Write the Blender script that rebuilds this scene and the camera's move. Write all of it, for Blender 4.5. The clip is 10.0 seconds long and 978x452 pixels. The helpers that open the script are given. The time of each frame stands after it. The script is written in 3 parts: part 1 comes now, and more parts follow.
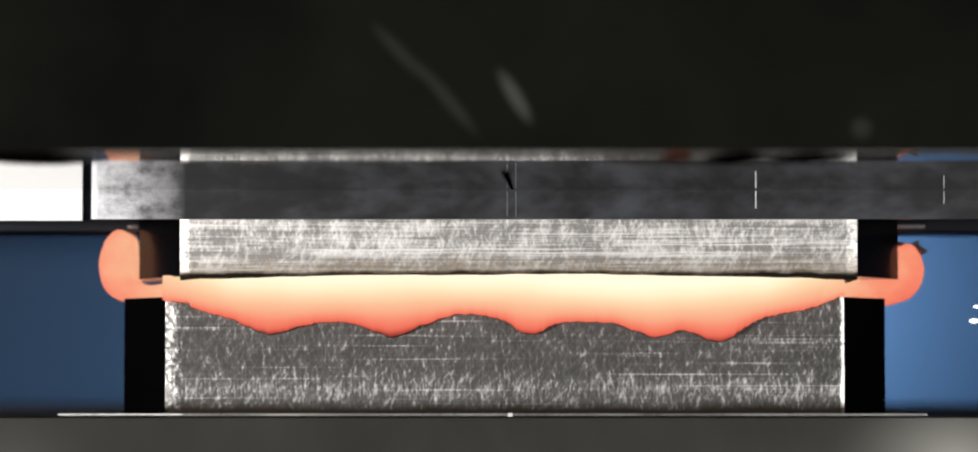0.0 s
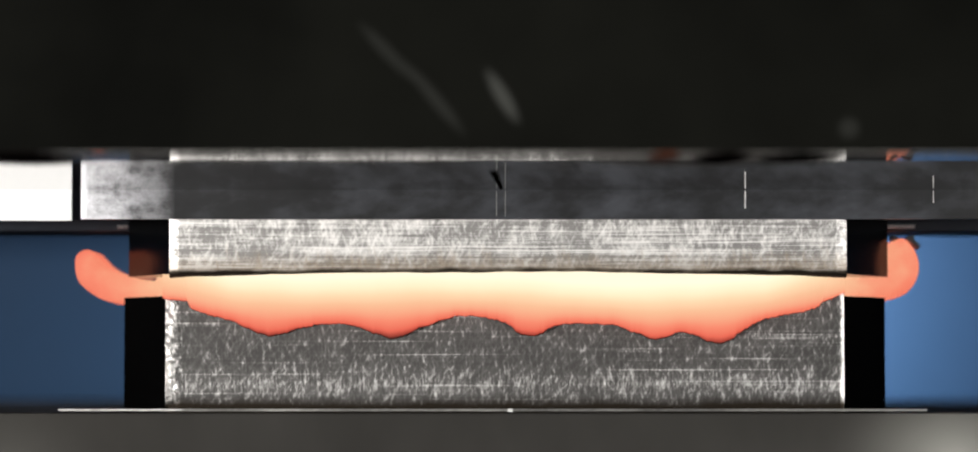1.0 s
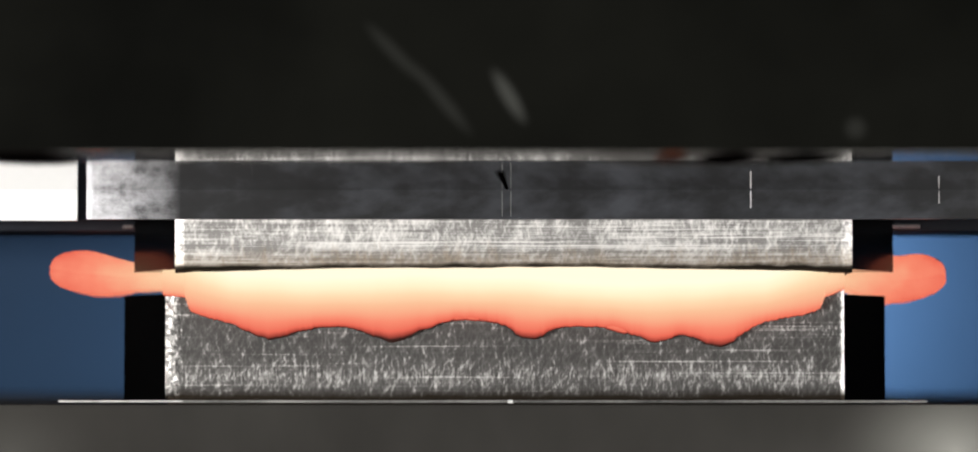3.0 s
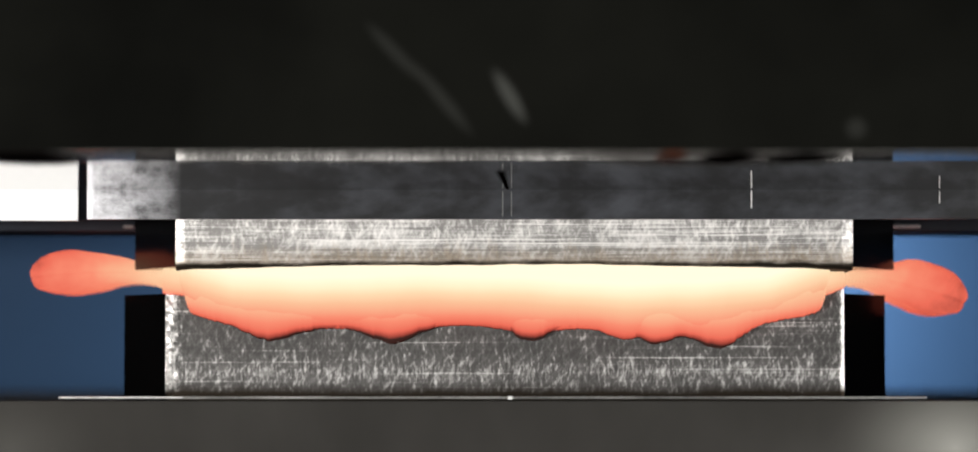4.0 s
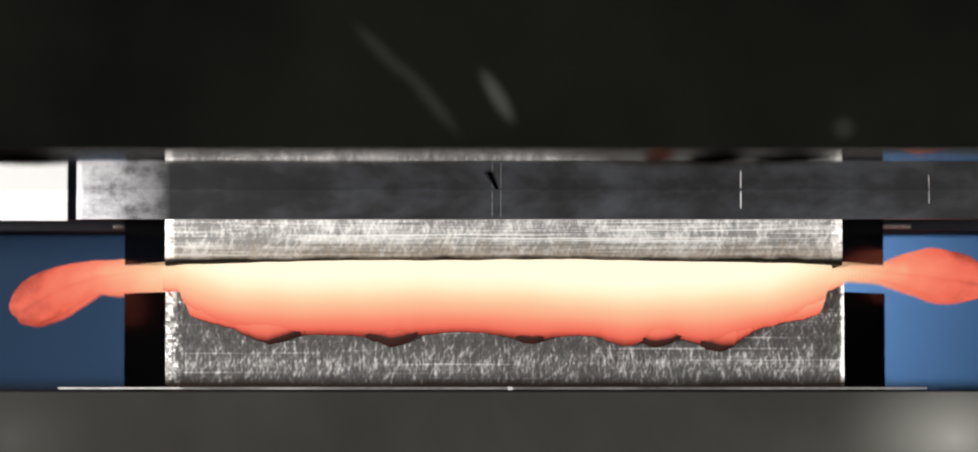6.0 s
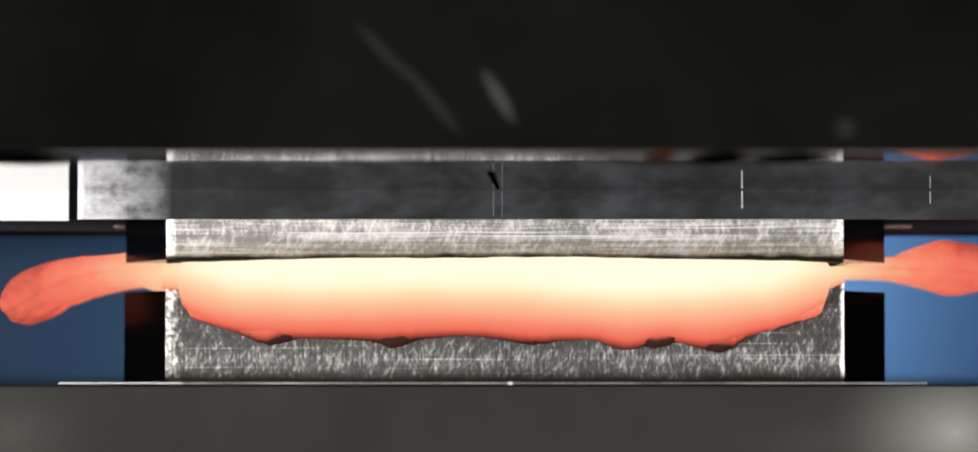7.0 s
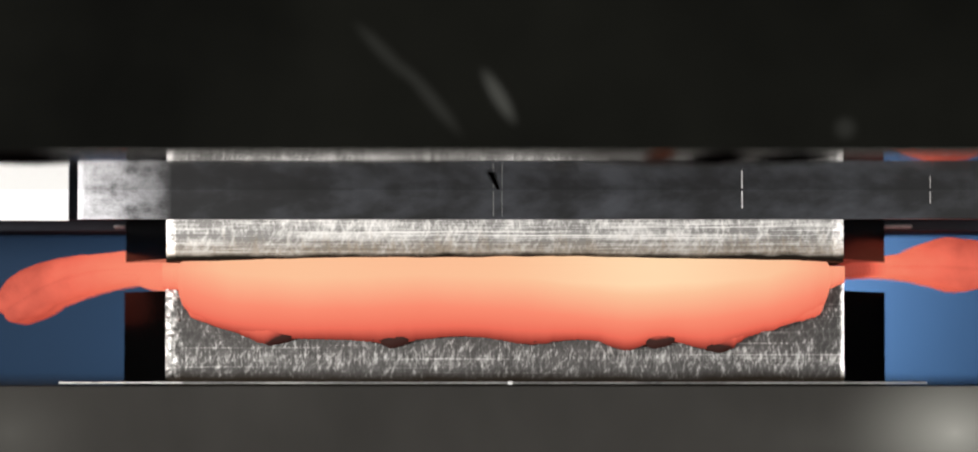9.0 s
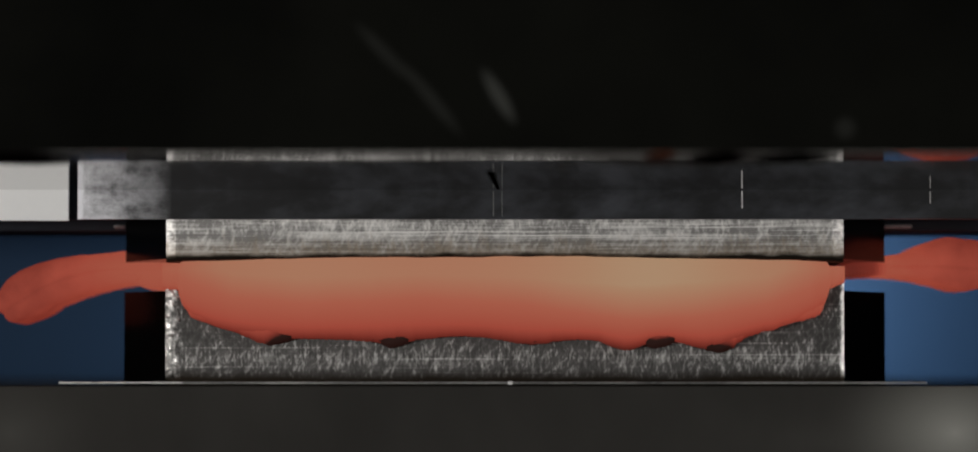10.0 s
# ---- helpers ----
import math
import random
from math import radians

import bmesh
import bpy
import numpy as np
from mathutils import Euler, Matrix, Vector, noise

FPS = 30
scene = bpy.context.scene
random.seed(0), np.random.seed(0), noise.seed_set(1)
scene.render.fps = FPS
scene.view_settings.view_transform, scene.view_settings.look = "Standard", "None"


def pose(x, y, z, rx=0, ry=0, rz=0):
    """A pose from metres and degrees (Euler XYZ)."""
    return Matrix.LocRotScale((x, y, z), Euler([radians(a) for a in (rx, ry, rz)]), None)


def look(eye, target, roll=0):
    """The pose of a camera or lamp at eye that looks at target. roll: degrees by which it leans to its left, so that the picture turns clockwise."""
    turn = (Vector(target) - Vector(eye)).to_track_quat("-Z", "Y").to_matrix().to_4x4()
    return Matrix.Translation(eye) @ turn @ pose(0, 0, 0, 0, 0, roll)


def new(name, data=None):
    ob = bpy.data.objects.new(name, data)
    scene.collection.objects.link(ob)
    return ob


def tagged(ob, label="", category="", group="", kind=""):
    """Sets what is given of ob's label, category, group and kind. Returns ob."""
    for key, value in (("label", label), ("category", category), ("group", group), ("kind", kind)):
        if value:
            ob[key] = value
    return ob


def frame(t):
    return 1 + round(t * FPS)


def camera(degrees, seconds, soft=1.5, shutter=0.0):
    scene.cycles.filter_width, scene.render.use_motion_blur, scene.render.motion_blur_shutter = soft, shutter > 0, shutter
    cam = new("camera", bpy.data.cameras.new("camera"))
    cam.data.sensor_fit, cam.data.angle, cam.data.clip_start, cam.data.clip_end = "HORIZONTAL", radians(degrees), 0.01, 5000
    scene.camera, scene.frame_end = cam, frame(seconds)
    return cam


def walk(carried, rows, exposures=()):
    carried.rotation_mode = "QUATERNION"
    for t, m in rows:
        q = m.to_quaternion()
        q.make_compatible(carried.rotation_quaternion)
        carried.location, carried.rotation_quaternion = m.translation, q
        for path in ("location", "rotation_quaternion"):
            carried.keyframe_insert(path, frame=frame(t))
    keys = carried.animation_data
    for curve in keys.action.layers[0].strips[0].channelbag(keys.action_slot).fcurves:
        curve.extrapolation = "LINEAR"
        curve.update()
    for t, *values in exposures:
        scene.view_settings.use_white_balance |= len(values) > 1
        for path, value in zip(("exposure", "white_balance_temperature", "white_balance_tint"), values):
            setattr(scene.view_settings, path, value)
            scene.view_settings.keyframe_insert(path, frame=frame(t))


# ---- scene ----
# A linear friction weld: the upper steel block rubs sideways on the lower one, which is pressed
# upwards, and glowing flash is squeezed out of the joint. Lengths in metres.
EYE = 0.15
cam = camera(16.0, 10.0, soft=1.9)
cam.data.dof.use_dof, cam.data.dof.focus_distance, cam.data.dof.aperture_fstop = True, 0.508, 13.0   # focused on the joint
walk(cam, [(0.0, pose(0, -0.5127, EYE, 92.95, 0, 0)), (10.0, pose(0, -0.5127, EYE, 92.95, 0, 0))],
     exposures=[(0.0, 0.0), (9.6, 0.0), (9.8, -0.22), (10.0, -1.36)])

# ---- light ----
world = bpy.data.worlds.new("hall")
scene.world = world
world.use_nodes = True
world.node_tree.nodes["Background"].inputs[0].default_value = (0.75, 0.85, 1.0, 1)
world.node_tree.nodes["Background"].inputs[1].default_value = 0.05


def area_lamp(name, eye, target, width, height, watts, colour):
    data = bpy.data.lights.new(name, "AREA")
    data.shape, data.size, data.size_y, data.energy, data.color = "RECTANGLE", width, height, watts, colour
    ob = new(name, data)
    ob.matrix_world = look(eye, target)
    return ob


area_lamp("work_light", (-0.34, -0.40, EYE + 0.012), (0.0, 0.0, EYE + 0.012), 0.10, 0.04, 3.6, (1.0, 0.97, 0.93))
area_lamp("work_light", (0.36, -0.42, EYE + 0.004), (0.0, 0.0, EYE + 0.012), 0.10, 0.04, 1.75, (1.0, 0.98, 0.95))
area_lamp("panel_light", (0.042, 0.200, EYE + 0.040), (0.042, 0.26, EYE + 0.022), 0.05, 0.02, 0.36, (0.9, 0.95, 1.0))


# ---- materials ----
def node(nt, kind, **values):
    n = nt.nodes.new(kind)
    for key, value in values.items():
        n.inputs[key.replace("_", " ")].default_value = value
    return n


def blank(name):
    m = bpy.data.materials.new(name)
    m.use_nodes = True
    nt = m.node_tree
    return m, nt, nt.nodes["Principled BSDF"]


def ramp(nt, stops):
    n = nt.nodes.new("ShaderNodeValToRGB")
    while len(n.color_ramp.elements) < len(stops):
        n.color_ramp.elements.new(0.5)
    for e, (p, c) in zip(n.color_ramp.elements, stops):
        e.position, e.color = p, (*c, 1) if len(c) == 3 else c
    return n


def math_node(nt, op, a, b=None, c=None, clamp=False):
    n = nt.nodes.new("ShaderNodeMath")
    n.operation, n.use_clamp = op, clamp
    for k, v in enumerate((a, b, c)):
        if v is None:
            continue
        if isinstance(v, (int, float)):
            n.inputs[k].default_value = v
        else:
            nt.links.new(v, n.inputs[k])
    return n.outputs[0]


def grey(v):
    return (v, v, v)


def stretched(nt, scale, noise_scale, detail=6, rough=0.6, turn=0.0):
    """Noise over the object's own space, stretched by scale."""
    tc = nt.nodes.new("ShaderNodeTexCoord")
    mp = nt.nodes.new("ShaderNodeMapping")
    mp.vector_type = "TEXTURE"                                        # turned first, then stretched
    mp.inputs["Scale"].default_value = tuple(1 / q for q in scale)
    mp.inputs["Rotation"].default_value = (0, turn, 0)
    nz = node(nt, "ShaderNodeTexNoise", Scale=noise_scale, Detail=detail, Roughness=rough)
    nt.links.new(tc.outputs["Object"], mp.inputs["Vector"])
    nt.links.new(mp.outputs[0], nz.inputs["Vector"])
    return nz.outputs["Fac"]


def ridge(nt, fac, sharp):
    """Thin lines where noise crosses its middle."""
    a = math_node(nt, "ABSOLUTE", math_node(nt, "SUBTRACT", fac, 0.5))
    return math_node(nt, "SUBTRACT", 1.0, math_node(nt, "MULTIPLY", a, sharp), clamp=True)


def strokes(nt, fac):
    """Short scratches where stretched noise runs high."""
    return math_node(nt, "MULTIPLY", math_node(nt, "SUBTRACT", fac, 0.50), 5.5, clamp=True)


def ground_steel(name, light, mid, dark, rough, oxide_or_shade_from, oxide_or_shade_to, weights, worn, bright_by, patchy, stroked=0.0, metallic=0.7, blued=None):
    """Ground steel: crossed scratches and long lines, mottled, with a dark band along one edge (between two heights of
    its own space; heat oxide on the upper block, painted shade on the lower), short upright strokes round the height
    stroked, a brown heat tint between the heights blued, and bright edges painted for lit chamfers: their place and
    width at both ends."""
    m, nt, bsdf = blank(name)
    a = strokes(nt, stretched(nt, (1, 1, 0.24), 1750, 3, 0.6, 0.38))
    b = strokes(nt, stretched(nt, (1, 1, 0.20), 2100, 3, 0.6, -0.10))
    c = strokes(nt, stretched(nt, (1, 1, 0.24), 1700, 3, 0.6, 0.80))
    d = strokes(nt, stretched(nt, (1, 1, 0.24), 1850, 3, 0.6, -0.50))
    line = stretched(nt, (0.010, 1, 1), 1500, 3, 0.7)
    line = math_node(nt, "MULTIPLY", math_node(nt, "SUBTRACT", line, 0.57), 5.0, clamp=True)
    groove = math_node(nt, "SUBTRACT", stretched(nt, (0.022, 1, 1), 2300, 4, 0.75), 0.5)
    patch = stretched(nt, (1, 1, 1.5), 95, 5, 0.65)
    smudge = stretched(nt, (1, 1, 0.8), 330, 4, 0.6, 0.3)
    grain = stretched(nt, (1, 1, 0.6), 2600, 3, 0.7)
    broad = stretched(nt, (1, 1, 1), 34, 2, 0.5)
    s = None
    for value, weight in ((a, weights[0]), (b, weights[1]), (c, weights[2]), (d, weights[0] * 0.8), (line, weights[3]), (groove, weights[4]),
                          (math_node(nt, "SUBTRACT", patch, 0.5), patchy), (math_node(nt, "SUBTRACT", smudge, 0.5), 0.35),
                          (math_node(nt, "SUBTRACT", grain, 0.5), 0.24), (math_node(nt, "SUBTRACT", broad, 0.5), patchy * 0.7)):
        w = math_node(nt, "MULTIPLY", value, weight)
        s = w if s is None else math_node(nt, "ADD", s, w)
    tc = nt.nodes.new("ShaderNodeTexCoord")
    sep = nt.nodes.new("ShaderNodeSeparateXYZ")
    nt.links.new(tc.outputs["Object"], sep.inputs[0])
    # the shine of the lit chamfers, painted as ragged brighter strips at both ends
    for (edge, wide), sign in zip(worn, (1, -1)):
        q = math_node(nt, "MULTIPLY", math_node(nt, "SUBTRACT", edge, sep.outputs["X"]), sign / wide)       # -1 at the far side of the brightened strip
        q = math_node(nt, "ADD", math_node(nt, "ADD", q, 1.0), math_node(nt, "MULTIPLY", math_node(nt, "SUBTRACT", smudge, 0.5), 1.3))
        s = math_node(nt, "ADD", s, math_node(nt, "MULTIPLY", math_node(nt, "MULTIPLY", q, 1.3, clamp=True), bright_by))
    if stroked:                                                       # left by the last grinding pass
        band = math_node(nt, "SUBTRACT", 1.0, math_node(nt, "MULTIPLY", math_node(nt, "ABSOLUTE", math_node(nt, "SUBTRACT", sep.outputs["Z"], stroked)), 1 / 0.0030), clamp=True)
        stroke = ridge(nt, stretched(nt, (1, 1, 0.16), 1500, 3, 0.7, 0.05), 8)
        s = math_node(nt, "ADD", s, math_node(nt, "MULTIPLY", math_node(nt, "MULTIPLY", stroke, band), 0.36))
    r = ramp(nt, [(0.0, dark), (0.28, mid), (0.85, light)])
    nt.links.new(s, r.inputs[0])
    skin = r.outputs[0]
    wavy = math_node(nt, "ADD", sep.outputs["Z"], math_node(nt, "MULTIPLY", math_node(nt, "SUBTRACT", patch, 0.5), 0.0022))
    ragged = math_node(nt, "ADD", wavy, math_node(nt, "MULTIPLY", math_node(nt, "SUBTRACT", b, 0.3), -0.0016))
    # second row: heat oxide on the upper block, painted shade at the lower one's foot
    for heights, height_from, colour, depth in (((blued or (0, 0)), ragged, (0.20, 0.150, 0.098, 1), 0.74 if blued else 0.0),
                                                ((oxide_or_shade_from, oxide_or_shade_to), wavy, (0.018, 0.0144, 0.0110, 1), 1.0)):
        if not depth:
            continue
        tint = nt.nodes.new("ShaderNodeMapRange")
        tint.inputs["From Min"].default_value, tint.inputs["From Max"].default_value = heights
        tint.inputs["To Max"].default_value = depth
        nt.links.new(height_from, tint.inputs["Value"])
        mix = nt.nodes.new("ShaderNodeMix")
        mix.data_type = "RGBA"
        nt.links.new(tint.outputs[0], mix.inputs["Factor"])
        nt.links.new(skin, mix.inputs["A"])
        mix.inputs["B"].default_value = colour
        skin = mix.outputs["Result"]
    nt.links.new(skin, bsdf.inputs["Base Color"])
    rr = ramp(nt, [(0.0, grey(rough + 0.15)), (0.8, grey(rough - 0.1))])
    nt.links.new(s, rr.inputs[0])
    nt.links.new(rr.outputs[0], bsdf.inputs["Roughness"])
    bsdf.inputs["Metallic"].default_value = metallic
    bsdf.inputs["Specular IOR Level"].default_value = 0.0
    bump = node(nt, "ShaderNodeBump", Strength=0.4, Distance=0.0001)
    nt.links.new(s, bump.inputs["Height"])
    nt.links.new(bump.outputs[0], bsdf.inputs["Normal"])
    return m


def painted(name, a, b, rough, scale=40.0, metallic=0.0, bump_by=0.00005, gloss=0.5):
    """A plain coat with two scales of mottling."""
    m, nt, bsdf = blank(name)
    big = stretched(nt, (1, 1, 1), scale, 3, 0.5)
    fine = stretched(nt, (1, 1, 1), scale * 25, 4, 0.6)
    s = math_node(nt, "ADD", math_node(nt, "MULTIPLY", big, 0.75), math_node(nt, "MULTIPLY", fine, 0.25))
    r = ramp(nt, [(0.35, a), (0.65, b)])
    nt.links.new(s, r.inputs[0])
    nt.links.new(r.outputs[0], bsdf.inputs["Base Color"])
    rr = ramp(nt, [(0.35, grey(rough * 0.85)), (0.65, grey(min(1, rough * 1.15)))])
    nt.links.new(s, rr.inputs[0])
    nt.links.new(rr.outputs[0], bsdf.inputs["Roughness"])
    bsdf.inputs["Metallic"].default_value = metallic
    bsdf.inputs["Specular IOR Level"].default_value = gloss
    bump = node(nt, "ShaderNodeBump", Strength=0.3, Distance=bump_by)
    nt.links.new(fine, bump.inputs["Height"])
    nt.links.new(bump.outputs[0], bsdf.inputs["Normal"])
    return m


CLEAR = 0.0003                                                        # how far the flash creeps clear of the joint while it cools
SINK = 0.00155                                                        # how far the first sheet is pushed down


def hot_metal(name="hot_metal", crusted=False, mottle=0.18):
    """Glowing steel: hottest at the joint, cooler downwards and outwards, and cooler once it has crept clear of the joint.
    crusted: its rim turns to dark scale as the sheet is pushed down."""
    m, nt, bsdf = blank(name)
    geo = nt.nodes.new("ShaderNodeNewGeometry")
    uv = nt.nodes.new("ShaderNodeUVMap")                              # v runs from the joint to the rim of a sheet
    uvs = nt.nodes.new("ShaderNodeSeparateXYZ")
    nt.links.new(uv.outputs[0], uvs.inputs[0])
    rim = math_node(nt, "MULTIPLY", math_node(nt, "POWER", uvs.outputs["Y"], 4.0), 0.20)
    rim = math_node(nt, "ADD", rim, math_node(nt, "MULTIPLY", math_node(nt, "POWER", uvs.outputs["Y"], 12.0), 0.20))
    sep = nt.nodes.new("ShaderNodeSeparateXYZ")
    nt.links.new(geo.outputs["Position"], sep.inputs[0])
    x, z = sep.outputs["X"], sep.outputs["Z"]
    depth = math_node(nt, "MULTIPLY", math_node(nt, "SUBTRACT", 0.16986, z), 1 / 0.0108)       # 0 at the joint, 1 at the lower rim
    out = math_node(nt, "SUBTRACT", math_node(nt, "ABSOLUTE", math_node(nt, "SUBTRACT", x, 0.00146)), 0.039)
    out = math_node(nt, "MULTIPLY", out, 1 / 0.030, clamp=True)
    spots = None                                                      # two hotter stretches of the joint
    for middle, half, gain in ((-0.02774, 0.016, 0.08), (0.02427, 0.018, 0.24)):
        q = math_node(nt, "MULTIPLY", math_node(nt, "SUBTRACT", x, middle), 1 / half)
        g = math_node(nt, "DIVIDE", gain, math_node(nt, "ADD", 1.0, math_node(nt, "MULTIPLY", q, q)))
        spots = g if spots is None else math_node(nt, "ADD", spots, g)
    wander = None
    for scale, gain in ((60.0, mottle), (330.0, mottle * 0.8)):
        nz = node(nt, "ShaderNodeTexNoise", Scale=scale, Detail=3.0, Roughness=0.5)
        nt.links.new(geo.outputs["Position"], nz.inputs["Vector"])
        g = math_node(nt, "MULTIPLY", math_node(nt, "SUBTRACT", nz.outputs["Fac"], 0.5), gain)
        wander = g if wander is None else math_node(nt, "ADD", wander, math_node(nt, "MULTIPLY", g, math_node(nt, "ADD", out, 0.12)))
    wander = math_node(nt, "SUBTRACT", wander, spots)
    nsep = nt.nodes.new("ShaderNodeSeparateXYZ")                      # upper skins of the curled flash lose heat to the air
    nt.links.new(geo.outputs["Normal"], nsep.inputs[0])
    wander = math_node(nt, "ADD", wander, math_node(nt, "MULTIPLY", math_node(nt, "MAXIMUM", nsep.outputs["Z"], 0.0), math_node(nt, "MULTIPLY", out, 0.20)))
    chill = nt.nodes.new("ShaderNodeMapRange")                        # quenched where it lies on the cold block
    chill.inputs["From Min"].default_value, chill.inputs["From Max"].default_value = -0.0009, -0.0002
    chill.inputs["To Max"].default_value = 0.30
    nt.links.new(sep.outputs["Y"], chill.inputs["Value"])
    inside = math_node(nt, "LESS_THAN", sep.outputs["Y"], 0.003)
    down = math_node(nt, "ADD", math_node(nt, "MULTIPLY", math_node(nt, "MAXIMUM", depth, 0.0), 1.13), rim)
    down = math_node(nt, "MULTIPLY", down, math_node(nt, "SUBTRACT", 1.0, math_node(nt, "MULTIPLY", out, 0.75)))
    cool = math_node(nt, "ADD", math_node(nt, "ADD", down, math_node(nt, "MULTIPLY", out, 1.0)), wander)
    cool = math_node(nt, "ADD", cool, math_node(nt, "MULTIPLY", chill.outputs[0], inside))
    cool = math_node(nt, "MULTIPLY", cool, 0.74, clamp=True)
    info = nt.nodes.new("ShaderNodeObjectInfo")
    place = nt.nodes.new("ShaderNodeSeparateXYZ")
    nt.links.new(info.outputs["Location"], place.inputs[0])
    crept = math_node(nt, "MAXIMUM", math_node(nt, "MULTIPLY", place.outputs["Y"], -1 / CLEAR), 0.0)
    lost = math_node(nt, "MULTIPLY", crept, math_node(nt, "SUBTRACT", 0.60, math_node(nt, "MULTIPLY", spots, 1.05)))
    lost = math_node(nt, "MINIMUM", lost, 0.97)
    cool = math_node(nt, "ADD", math_node(nt, "MULTIPLY", cool, math_node(nt, "SUBTRACT", 1.0, lost)), math_node(nt, "MULTIPLY", lost, math_node(nt, "ADD", 0.82, math_node(nt, "MULTIPLY", math_node(nt, "MINIMUM", crept, 3.0), 0.04))))
    if crusted:
        sunk = math_node(nt, "POWER", math_node(nt, "MULTIPLY", place.outputs["Z"], -1 / SINK, clamp=True), 3.0)
        crust = math_node(nt, "MULTIPLY", math_node(nt, "POWER", uvs.outputs["Y"], 9.0), math_node(nt, "MULTIPLY", sunk, 0.64))
        lobes = math_node(nt, "SUBTRACT", 0.0345, math_node(nt, "ABSOLUTE", math_node(nt, "SUBTRACT", x, 0.00146)))
        crust = math_node(nt, "MULTIPLY", crust, math_node(nt, "MULTIPLY", lobes, 300.0, clamp=True))       # the ends stay hot
        cool = math_node(nt, "ADD", cool, crust, clamp=True)
    r = ramp(nt, [(0.0, (1.25, 1.08, 0.80)), (0.13, (1.12, 0.93, 0.62)), (0.22, (1.05, 0.75, 0.46)), (0.34, (1.0, 0.55, 0.32)),
                  (0.58, (0.98, 0.26, 0.155)), (0.76, (0.88, 0.15, 0.092)), (0.87, (0.50, 0.07, 0.045)), (1.0, (0.035, 0.010, 0.008))])
    nt.links.new(cool, r.inputs[0])
    bsdf.inputs["Base Color"].default_value = (0.02, 0.015, 0.013, 1)
    bsdf.inputs["Roughness"].default_value = 0.8
    bsdf.inputs["Specular IOR Level"].default_value = 0.0
    nt.links.new(r.outputs[0], bsdf.inputs["Emission Color"])
    bsdf.inputs["Emission Strength"].default_value = 0.95
    return m


def head_paint():
    """Dark oily coat of the head, with a few rubbed marks."""
    m, nt, bsdf = blank("head_paint")
    tc = nt.nodes.new("ShaderNodeTexCoord")
    total = None
    marks = [  # middle x, z, half length, half width, lean, strength
        (-0.01309, 0.19394, 0.0058, 0.0010, 0.80, 0.05), (-0.00719, 0.18816, 0.0066, 0.0010, 0.88, 0.055),
        (0.00122, 0.18847, 0.0044, 0.0011, 1.03, 0.17), (0.04439, 0.18447, 0.0016, 0.0016, 0.0, 0.06)]
    for mx, mz, hl, hw, lean, strength in marks:
        mp = nt.nodes.new("ShaderNodeMapping")
        mp.vector_type = "TEXTURE"
        mp.inputs["Location"].default_value = (mx, -0.08100, mz)
        mp.inputs["Rotation"].default_value = (0, lean, 0)
        mp.inputs["Scale"].default_value = (hl, 0.02, hw)
        nt.links.new(tc.outputs["Object"], mp.inputs["Vector"])
        g = nt.nodes.new("ShaderNodeTexGradient")
        g.gradient_type = "SPHERICAL"
        nt.links.new(mp.outputs[0], g.inputs["Vector"])
        soft = math_node(nt, "MULTIPLY", math_node(nt, "SMOOTH_MIN", g.outputs["Fac"], 0.5, 0.3), strength)
        total = soft if total is None else math_node(nt, "ADD", total, soft)
    big = stretched(nt, (1, 1, 1), 18, 4, 0.6)
    base = ramp(nt, [(0.3, (0.0016, 0.0017, 0.0014)), (0.7, (0.0060, 0.0062, 0.0050))])
    nt.links.new(big, base.inputs[0])
    mix = nt.nodes.new("ShaderNodeMix")
    mix.data_type = "RGBA"
    nt.links.new(math_node(nt, "MULTIPLY", total, 2.0, clamp=True), mix.inputs["Factor"])
    nt.links.new(base.outputs[0], mix.inputs["A"])
    mix.inputs["B"].default_value = (0.18, 0.187, 0.174, 1)
    nt.links.new(mix.outputs["Result"], bsdf.inputs["Base Color"])
    bsdf.inputs["Roughness"].default_value = 0.7
    bsdf.inputs["Specular IOR Level"].default_value = 0.02
    return m


